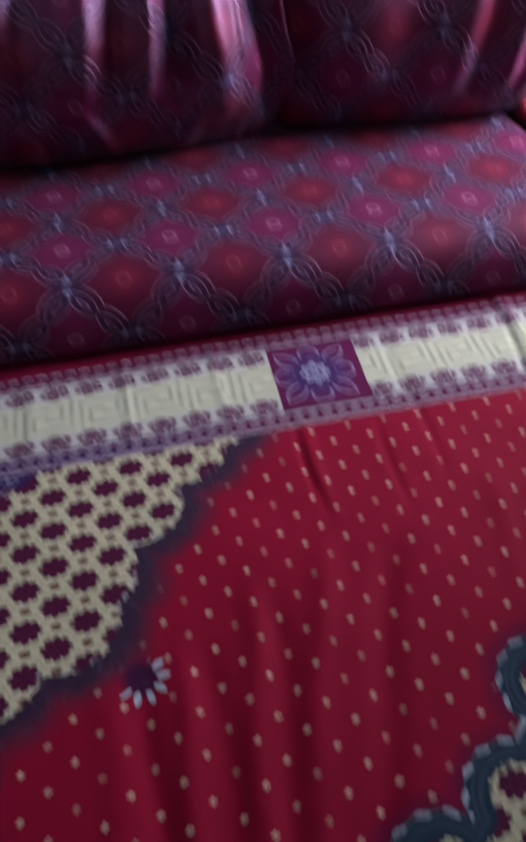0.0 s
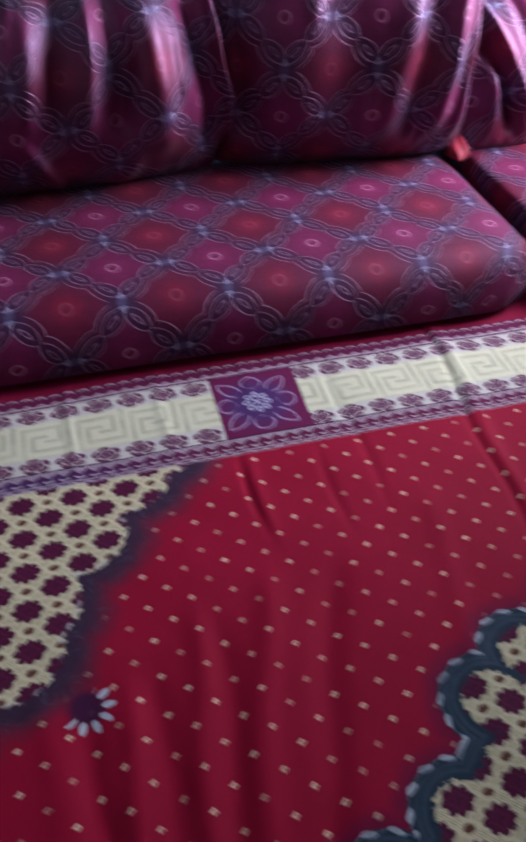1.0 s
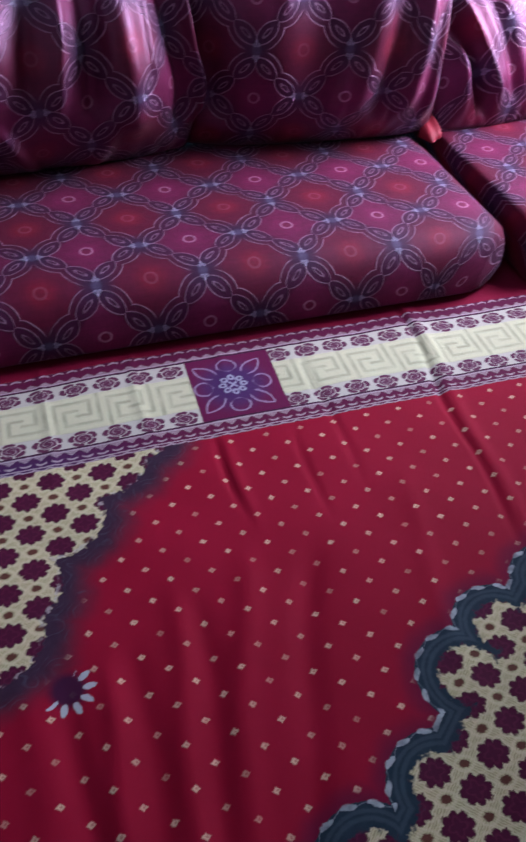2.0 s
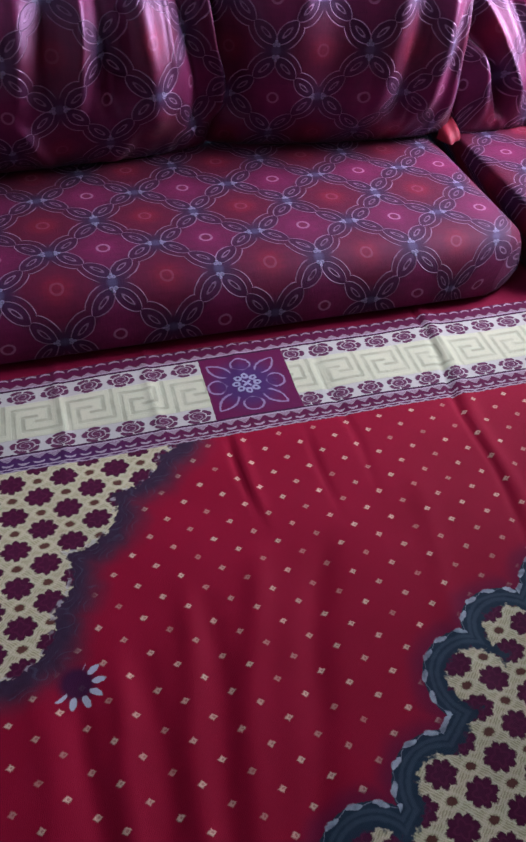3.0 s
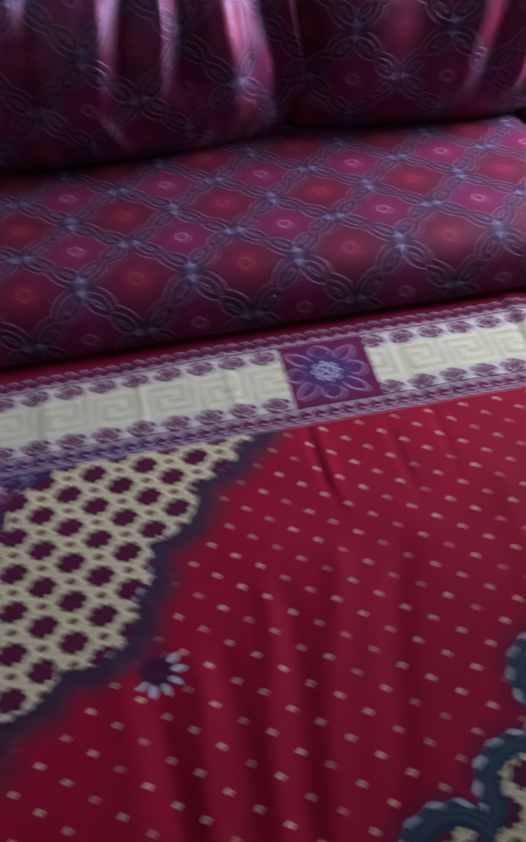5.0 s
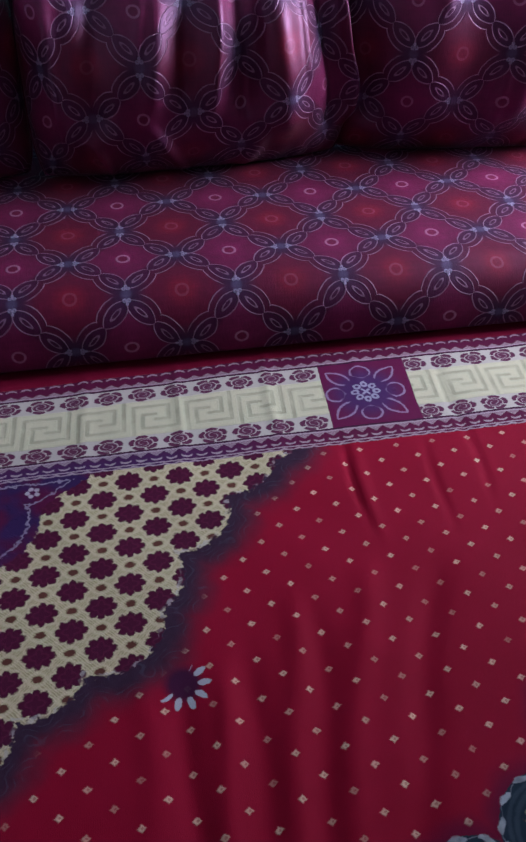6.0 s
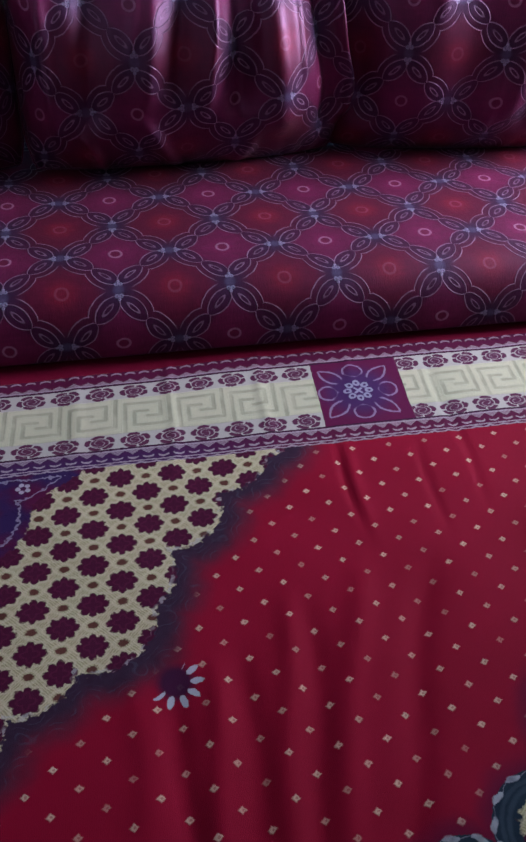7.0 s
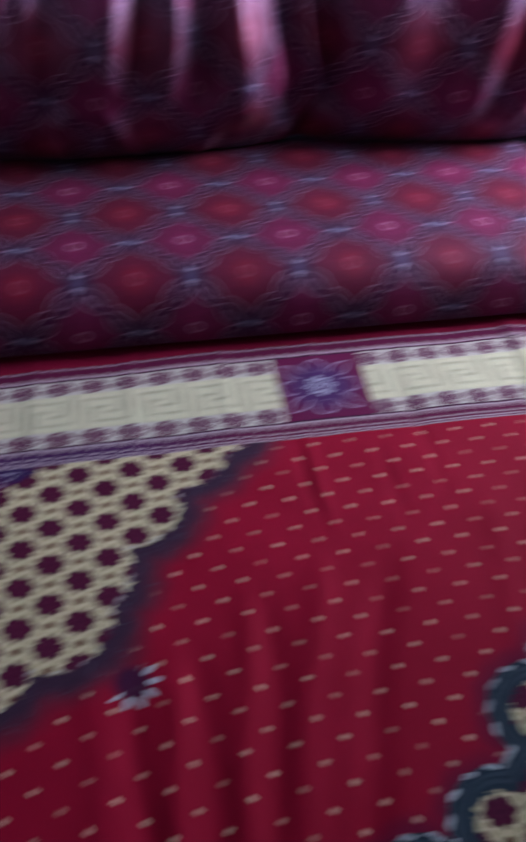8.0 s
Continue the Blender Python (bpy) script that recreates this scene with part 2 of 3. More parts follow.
def rug():
    p = Paint("woven_rug")
    x, y = p.x, p.y
    warp = (p.noise(7.0, 2.0) - 0.5) * 0.006
    jag = (p.noise(170.0, 2.0, 0.6) - 0.5) * 0.0045
    jog = (p.noise(210.0, 2.0, 0.6) - 0.5) * 0.0045
    x, y = x + warp + jag, y + warp + jog
    xs = x - y * SH
    rag = (p.noise(110.0, 2.0) - 0.5) * 0.02

    # red field with gold specks
    i, j = xs / PITCH, y / DROP
    s, d = i + j, i - j
    cs, cd = (s + 0.5).fract() - 0.5, (d + 0.5).fract() - 0.5
    cu, cv = (cs + cd) * 0.5 * PITCH, (cs - cd) * 0.5 * DROP
    tone = p.noise(5.0, 2.0)
    col = p.over(p.colour((0.245, 0.003, 0.023)), tone, (0.325, 0.005, 0.035))
    dia = cu.abs() / 1.15 + cv.abs()
    cell = p.tree.nodes.new("ShaderNodeTexWhiteNoise")
    cell.noise_dimensions = "2D"
    both = p.tree.nodes.new("ShaderNodeCombineXYZ")
    p.tree.links.new((s + 0.5).floor().sock, both.inputs[0])
    p.tree.links.new((d + 0.5).floor().sock, both.inputs[1])
    p.tree.links.new(both.outputs[0], cell.inputs[0])
    bright = Val(p.tree, cell.outputs[0]).step(0.0, 0.8) * 0.6 + 0.4
    speck = dia.step(0.0066, 0.0034) * bright
    hollow = length(cu - 0.001, cv).step(0.0022, 0.0012) * 0.5
    field_speck = speck * (1.0 - hollow)

    # corner of trellis on one side, scalloped medallion on the other
    def union(circles, nx, ny, off):
        sd, ang = (x * nx + y * ny) - off, x * 60.0
        for cx, cy, r in circles:
            dx, dy = x - cx, y - cy
            c = length(dx, dy) - r
            pick = c.lt(sd)
            ang = ang + pick * (atan2(dy, dx) * (r * 2 * math.pi / 0.036) - ang)
            sd = sd.min(c)
        return sd, ang
    left, _ = union(((-0.02, 0.175, 0.06), (-0.10, 0.14, 0.09), (-0.195, 0.03, 0.087), (-0.275, -0.09, 0.08),
                     (-0.315, -0.165, 0.085), (-0.42, -0.22, 0.08), (-0.53, -0.30, 0.095)), 0.634, -0.773, -0.108)
    right, turn = union(((0.655, -0.285, 0.08), (0.53, -0.315, 0.075), (0.405, -0.36, 0.074), (0.322, -0.42, 0.08),
                         (0.215, -0.55, 0.078), (0.09, -0.605, 0.072), (-0.03, -0.69, 0.08)), -0.632, 0.775, -0.515)
    fuzz = (p.noise(22.0, 3.0) - 0.5) * 0.05
    navy_l = (left + fuzz * 0.7).step(0.072, 0.012)
    side = x.gt(0.0)
    x0 = side * 0.630 - 0.269                          # the trellis starts anew on each side
    y0 = side * -0.3914 - 0.0346
    tcol, th = lattice(p, xs, y, x0, y0)
    blue = p.over(p.colour((0.012, 0.012, 0.03)), p.noise(60.0, 2.0), (0.035, 0.035, 0.065))
    wear = p.noise(45.0, 2.0).step(0.3, 0.65)
    petrol = p.over(p.colour((0.009, 0.022, 0.042)), p.noise(60.0, 2.0), (0.026, 0.052, 0.075))
    f_mask = 1.0 - (left.step(0.05, 0.03)).max(right.step(0.012, 0.0))
    col = p.over(col, field_speck * f_mask, (0.68, 0.47, 0.34))
    col = p.over(col, navy_l * 0.93, blue)
    curl = (left * 210.0 + (x * 130.0).sin() * 1.6 + (y * 150.0).sin() * 1.6).sin()
    vein = line(curl, 0.10, 0.30) * left.step(0.045, 0.03) * p.noise(40.0, 1.0).step(0.4, 0.6) * 0.4
    col = p.over(col, vein, (0.075, 0.085, 0.13))
    in_l = (left + rag).step(0.003, -0.001)
    rim_l = line(left + rag + 0.002, 0.0012, 0.002) * p.noise(50.0, 1.0).step(0.45, 0.6)
    col = p.over(col, in_l, tcol)
    col = p.over(col, rim_l * 0.6, (0.5, 0.52, 0.5))
    # medallion edge: pale dashes, dark petrol band, trellis
    col = p.over(col, (right + fuzz * 0.4).step(0.034, 0.0) * 0.55, (0.05, 0.008, 0.045))
    col = p.over(col, right.step(0.001, -0.001), petrol)
    dash = (turn.sin() * 0.8 + 0.3).max(0.0).sqrt()
    slope = turn.cos() * 0.0016
    pale = (dash * 0.0038 - (right + 0.0028 + slope).abs() + jag * 0.2).step(-0.0012, 0.0012)
    col = p.over(col, pale * (wear * 0.6 + 0.35), (0.42, 0.50, 0.53))
    stripe = line(right + 0.012 + fuzz * 0.06, 0.0012, 0.003) * 0.3 + line(right + 0.021 - fuzz * 0.08, 0.0012, 0.004) * 0.3
    col = p.over(col, stripe, (0.08, 0.12, 0.15))
    in_r = (right + rag * 1.3 + fuzz * 0.25).step(-0.030, -0.036)
    col = p.over(col, in_r, tcol)

    # spray of pale petals
    dx, dy = x + 0.214, y + 0.281
    r, a = length(dx, dy), atan2(dy, dx) + 0.35
    pa = ((a * (10 / (2 * math.pi))).fract() - 0.5) * (2 * math.pi / 10)
    petal = length((r - 0.029) / 0.0095, pa * r / 0.0048) - 1.0
    arc = (a - 0.35 + 0.75).abs().step(1.85, 1.8)
    col = p.over(col, r.step(0.034, 0.016) * 0.9, (0.03, 0.010, 0.045))
    col = p.over(col, petal.step(0.15, -0.15) * arc, (0.46, 0.52, 0.58))

    # purple corner with pale sprigs
    wedge = ((y - 0.128) - (x + 0.325) * 0.75).min(0.14 - y).min(y - 0.06)
    pur_d = (length(x + 0.505, y - 0.05) - 0.098).min(wedge * -1.0)
    pur = (pur_d + rag).step(0.002, -0.002)
    pcol = p.over(p.colour((0.09, 0.008, 0.05)), p.noise(14.0, 2.0).step(0.4, 0.6), (0.035, 0.016, 0.085))
    sdx, sdy = x + 0.421, y - 0.103
    sr, sa = length(sdx, sdy), atan2(sdy, sdx)
    sprig = length((sr - 0.0085) / 0.004, ((sa * (5 / (2 * math.pi))).fract() - 0.5) * sr * 1.25 / 0.0042) - 1.0
    pcol = p.over(pcol, sprig.step(0.2, -0.2), (0.45, 0.42, 0.5))
    pcol = p.over(pcol, line(pur_d + 0.018 + rag, 0.001, 0.002) * 0.6, (0.4, 0.38, 0.5))
    col = p.over(col, pur, pcol)

    # border
    fy = (x.min(0.0) * 0.15 + 1.0)
    b = (y - 0.13) / fy + 0.13
    bcol = p.colour((0.105, 0.010, 0.05))
    low_tint = x.step(0.1, -0.25)
    bcol = p.over(bcol, low_tint * b.step(0.2, 0.15), (0.06, 0.018, 0.09))
    t = xs / 0.026
    saw = ((t.fract() - 0.5).abs() * 2.0)
    bow = (t * math.pi).sin().abs()
    wool = p.noise(300.0, 1.0) * 0.6 + 0.6
    # lower lace: zigzag and loops
    hatch = ((xs * 0.8 + b) * (2 * math.pi / 0.0042)).sin() * 0.25 + 0.7
    zig = (b - 0.1675 + (1.0 - saw) * 0.011).step(-0.001, 0.001) * b.step(0.1695, 0.168) * hatch
    loop1 = line(b - 0.1535 + bow * 0.006, 0.0013, 0.0016) * bow.step(0.3, 0.6)
    loop2 = line(b - 0.137 + bow * 0.004, 0.0013, 0.0015)
    rule = line(b - 0.1405, 0.0010, 0.001)
    lace = zig.max(loop1).max(loop2).max(rule)
    # upper lace
    zig2 = ((1.0 - saw) * 0.009 + 0.3545 - b).step(-0.001, 0.001) * b.step(0.352, 0.353) * hatch
    loop3 = line(b - 0.3755 - bow * 0.006, 0.0014, 0.0016) * bow.step(0.2, 0.6)
    lace = lace.max(zig2).max(loop3)
    bcol = p.over(bcol, lace * 0.72 * wool, (0.52, 0.45, 0.5))
    # roses on a pale strip
    sq = ((xs - 0.178).abs() - 0.084)                  # < 0 in the square
    out = sq.step(-0.001, 0.001)
    strip = line(b - 0.259, 0.086, 0.001) * out
    bcol = p.over(bcol, strip, (0.5, 0.49, 0.45))
    far_side = xs.gt(0.178)
    ru = ((((xs - 0.178).abs() - 0.1154 + far_side * 0.0134) / 0.0609 + 0.5).fract() - 0.5) * 0.0609
    rv = ((b - 0.259).abs() - 0.066)
    rr, ra = length(ru / 1.4, rv), atan2(rv, ru / 1.4)
    lobes = (ra * 2.5 + 0.4).cos().abs()
    heart = (0.0112 + rag * 0.1 - rr).step(-0.0008, 0.0008)
    ruff = (0.0150 + lobes.pow(0.6) * 0.0042 + rag * 0.15 - rr).step(-0.001, 0.001) * lobes.step(0.12, 0.3) * rr.step(0.0118, 0.0128)
    swirl = line((rr * 560.0 + ra * 1.0).sin(), 0.22, 0.35) * rr.step(0.0025, 0.0045)
    rose_c = p.over(p.colour((0.115, 0.03, 0.075)), swirl * heart * 0.6, (0.46, 0.40, 0.43))
    bcol = p.over(bcol, heart.max(ruff) * out * line(b - 0.259, 0.0855, 0.001), rose_c)
    # cream band with the key in relief: two interlocked hooks a repeat
    key = line(b - 0.259, 0.046, 0.001) * out
    ku = ((xs - 0.0215) / 0.0965).fract()
    kv = (b - 0.213) / 0.092

    def hook(hx, hy):
        best = None
        for x0, x1, y0, y1 in ((0.09, 0.09, -0.1, 0.82), (0.09, 0.74, 0.82, 0.82), (0.74, 0.74, 0.42, 0.82), (0.5, 0.74, 0.42, 0.42)):
            seg = length(((hx - (x0 + x1) / 2).abs() - (x1 - x0) / 2).max(0.0), ((hy - (y0 + y1) / 2).abs() - (y1 - y0) / 2).max(0.0))
            best = seg if best is None else best.min(seg)
        return best
    fret = hook(ku, kv).min(hook(1.0 - ku, 1.0 - kv))
    groove = fret.step(0.052, 0.02) * key
    ridge_light = line(fret - 0.10, 0.02, 0.03) * key
    # shade in the grooves and highlights beside them, painted into the cream
    ccol = p.over(p.colour((0.57, 0.59, 0.41)), groove * (p.noise(25.0, 2.0).step(0.25, 0.7) * 0.45 + 0.12), (0.24, 0.25, 0.17))
    ccol = p.over(ccol, ridge_light * 0.4, (0.68, 0.69, 0.50))
    ccol = p.over(ccol, p.noise(30.0, 3.0) * 0.3, (0.47, 0.47, 0.34))
    bcol = p.over(bcol, key, ccol)
    # square with the rosette
    fx, fyy = xs - 0.172, (b - 0.260) * 1.02
    fr, fa = length(fx, fyy), atan2(fyy, fx)
    in_sq = sq.step(0.001, -0.001) * line(b - 0.259, 0.087, 0.001)
    scol = p.over(p.colour((0.12, 0.010, 0.06)), fr.step(0.088, 0.035), (0.065, 0.024, 0.11))
    wavy = (p.noise(90.0, 1.0) - 0.5) * 0.12
    ax, ay = fx.abs(), fyy.abs()
    lo, hi = ax.min(ay), ax.max(ay)
    loops = line(length((hi - 0.057) / 0.018, lo / 0.019) - 1.0 + wavy, 0.06, 0.10) * (hi - lo * 0.6).step(0.035, 0.042)
    da, db = (ax + ay) * 0.7071, (ax - ay).abs() * 0.7071
    leaf = db - (1.0 - ((da - 0.062) / 0.031).pow(2.0)).max(0.0) * 0.014
    leaves = line(leaf + wavy * 0.02, 0.0012, 0.002) * da.step(0.040, 0.046) * da.step(0.0945, 0.0925)
    bud = length((fr - 0.021) / 0.0062, (((fa * (8 / (2 * math.pi)) + 0.5).fract() - 0.5) * fr * 0.785) / 0.0055) - 1.0
    cross = line(ax - ay, 0.0022, 0.002) * fr.step(0.013, 0.009)
    scol = p.over(scol, loops.max(leaves) * 0.55 * wool, (0.46, 0.40, 0.58))
    scol = p.over(scol, line(bud + 0.1, 0.25, 0.3).max(cross) * 0.7, (0.42, 0.44, 0.58))
    bcol = p.over(bcol, in_sq, scol)
    # dark and pale rules on either side
    for at in (0.1735, 0.3475):
        bcol = p.over(bcol, line(b - at, 0.0014, 0.001), (0.05, 0.012, 0.04))
        off = -0.004 if at < 0.2 else 0.0045
        bcol = p.over(bcol, line(b - at - off, 0.0009, 0.001) * 0.7, (0.5, 0.44, 0.5))
    border = b.step(0.132, 0.134) * b.step(0.3855, 0.3845)
    col = p.over(col, border, bcol)
    plain = b.step(0.3845, 0.3855)
    col = p.over(col, plain, (0.21, 0.006, 0.036))
    yarn = p.noise(900.0, 1.0, 0.6)
    ribs = (x * (2 * math.pi / 0.0021)).sin() * 0.5 + 0.5
    col = p.shade(col, yarn * 0.4 + 0.8)
    trellis_h = th * in_l.max(in_r) * (1.0 - border)
    h = (yarn * 0.25 + ribs * 0.12 + field_speck * f_mask * 0.6 + trellis_h * 0.6
         + (1.0 - groove) * key * 0.6 + lace * border * 0.4)
    return p.finish(col, 0.7, h, 0.5, 0.0016, sheen=0.02, specular=0.07)


def plaster(name, rgb, rgb2, scale=6.0):
    p = Paint(name, uv=False)
    col = p.over(p.colour(rgb), p.noise(scale, 4.0).step(0.35, 0.7), rgb2)
    return p.finish(col, 0.75, p.noise(140.0, 3.0), 0.3, 0.001)


BROCADE = brocade("satin_brocade", 0.40, 0.75, 0.66)
SEAT_BROCADE = brocade("seat_brocade", 0.62, 0.28, 0.52)              # same cloth, rougher and less glossy, with fainter lines
RUG = rug()
TEAL = plaster("teal_paint", (0.035, 0.27, 0.25), (0.045, 0.31, 0.28))
PALE = plaster("mauve_paint", (0.68, 0.60, 0.64), (0.73, 0.65, 0.68))
SCREED = plaster("cement_floor", (0.2, 0.19, 0.18), (0.27, 0.26, 0.25))
FRAME = plaster("white_enamel", (0.75, 0.75, 0.73), (0.7, 0.7, 0.68))


def scarlet():
    p = Paint("scarlet_satin")
    col = p.over(p.colour((0.30, 0.008, 0.03)), p.noise(30.0, 2.0), (0.2, 0.006, 0.022))
    return p.finish(col, 0.55, p.noise(500.0, 1.0), 0.3, 0.0006, sheen=0.1, specular=0.3)


SCARLET = scarlet()


# ---- building ----
def part(name, verts, faces, material, parent=None, label="", uv=None, smooth=True):
    me = bpy.data.meshes.new(name)
    me.from_pydata([tuple(v) for v in verts], [], [tuple(f) for f in faces])
    if uv is not None:
        layer = me.uv_layers.new(name="cloth")
        idx = np.empty(len(me.loops), dtype=np.int32)
        me.loops.foreach_get("vertex_index", idx)
        layer.data.foreach_set("uv", np.asarray(uv, dtype=np.float32)[idx].ravel())
    if smooth:
        me.polygons.foreach_set("use_smooth", np.ones(len(me.polygons), dtype=bool))
    me.materials.append(material)
    me.update()
    ob = new(name, me)
    if parent is not None:
        ob.parent = parent
    if label:
        ob["label"] = label
    return ob


def grid_faces(n, m, off=0, wrap=False, flip=False):
    """Faces of an n by m grid of points, row by row."""
    out = []
    for i in range(n - 1):
        for j in range(m if wrap else m - 1):
            a, b = off + i * m + j, off + i * m + (j + 1) % m
            f = (a, b, b + m, a + m)
            out.append(f[::-1] if flip else f)
    return out


def box_mesh(bm, x0, x1, y0, y1, z0, z1):
    made = bmesh.ops.create_cube(bm, size=1.0)["verts"]
    for v in made:
        v.co = Vector((x0 + (v.co.x + 0.5) * (x1 - x0), y0 + (v.co.y + 0.5) * (y1 - y0), z0 + (v.co.z + 0.5) * (z1 - z0)))


def boxes(name, spans, material, parent=None):
    bm = bmesh.new()
    for sp in spans:
        box_mesh(bm, *sp)
    me = bpy.data.meshes.new(name)
    bm.to_mesh(me)
    bm.free()
    me.materials.append(material)
    ob = new(name, me)
    if parent is not None:
        ob.parent = parent
    return ob


# ---- the room ----
X0, X1, Y0, Y1, TOP = -2.3, 1.62, -2.6, 1.27, 2.8
tagged(boxes("floor", [(X0, X1, Y0, Y1, -0.12, -0.012)], SCREED), "grey cement floor under the rug", "floor", kind="structure")
tagged(boxes("ceiling", [(X0 - .2, X1 + .5, Y0 - .2, Y1 + .2, TOP, TOP + 0.15)], PALE), "mauve plastered ceiling", "ceiling", kind="structure")
tagged(boxes("wall_north", [(X0, X1, Y1, Y1 + 0.2, -0.12, TOP)], TEAL), "turquoise painted wall behind the cushions", "wall", kind="structure")
tagged(boxes("wall_south", [(X0, X1, Y0 - 0.2, Y0, -0.12, TOP)], PALE), "mauve painted wall", "wall", kind="structure")
tagged(boxes("wall_west", [(X0 - 0.2, X0, Y0 - .2, Y1 + .2, -0.12, TOP)], PALE), "mauve painted wall", "wall", kind="structure")
WY0, WY1, WZ0, WZ1 = 0.40, 1.05, 0.62, 1.62
DEEP = 0.27
# the block from x = 1.38 is an unseen pier, added to shade the near rug
tagged(boxes("wall_east", [(X1, X1 + DEEP, Y0 - .2, WY0, -0.12, TOP), (1.38, X1, Y0, 0.36, -0.12, TOP), (X1, X1 + DEEP, WY1, Y1 + .2, -0.12, TOP),
                           (X1, X1 + DEEP, WY0, WY1, -0.12, WZ0), (X1, X1 + DEEP, WY0, WY1, WZ1, TOP)], PALE),
       "mauve painted wall with a window opening and an added, unseen pier that shades the rug", "wall", kind="structure")


# ---- the rug ----
CREASES = (  # x at y = 0, slant, width, height, from y, to y
    (0.545, 0.13, 0.006, -0.0048, -0.25, 0.6), (0.566, 0.13, 0.016, 0.005, -0.3, 0.6),
    (0.112, -0.03, 0.006, -0.0048, -0.10, 0.18), (0.125, -0.03, 0.012, 0.003, -0.12, 0.2),
    (0.246, 0.10, 0.007, -0.003, -0.12, 0.16), (0.325, 0.06, 0.008, -0.0025, -0.08, 0.4),
    (-0.015, 0.16, 0.018, 0.0058, -0.9, -0.12), (0.02, 0.16, 0.018, -0.0048, -0.9, -0.15),
    (0.12, 0.30, 0.022, 0.007, -0.8, -0.08), (0.24, 0.38, 0.024, -0.008, -0.8, -0.10),
    (-0.09, 0.10, 0.02, -0.0062, -0.9, -0.2), (-0.15, 0.05, 0.016, 0.006, -0.9, -0.22),
    (-0.20, 0.04, 0.018, -0.007, -0.9, -0.24), (-0.26, 0.02, 0.02, 0.0035, -0.9, -0.2),
    (0.40, 0.2, 0.02, 0.003, -0.6, 0.0), (-0.19, 0.1, 0.008, 0.0025, 0.05, 0.5), (-0.02, 0.1, 0.008, 0.003, 0.1, 0.5),
    (0.16, 0.08, 0.01, 0.002, 0.2, 0.5), (-0.36, 0.1, 0.012, 0.002, 0.1, 0.5),
)


def rug_height(x, y):
    h = np.zeros_like(x)
    for x0, slant, w, a, ya, yb in CREASES:
        d = x - (x0 + slant * y + 0.006 * np.sin(y * 17 + x0 * 40))
        fade = np.clip((y - ya) / 0.12, 0, 1) * np.clip((yb - y) / 0.12, 0, 1)
        fade = fade * fade * (3 - 2 * fade)
        h += a * np.exp(-(d / w) ** 2) * fade
    h += 0.0012 * np.sin(x * 23 + 1.3 * np.sin(y * 9)) * np.sin(y * 14 + x * 5)
    return h


gx, gy = np.meshgrid(np.arange(-1.1, 1.19, 0.006), np.arange(-1.1, 0.75, 0.01))
gz = rug_height(gx, gy)
flat = np.c_[gx.ravel(), gy.ravel(), gz.ravel()]
rug_ob = part("rug", np.r_[flat], grid_faces(gx.shape[0], gx.shape[1]), RUG, uv=np.c_[gx.ravel(), gy.ravel()])
thick = rug_ob.modifiers.new("thickness", "SOLIDIFY")
thick.thickness, thick.offset = 0.006, -1
tagged(rug_ob, "crimson woven rug with gold specks and cream key border", "rug")


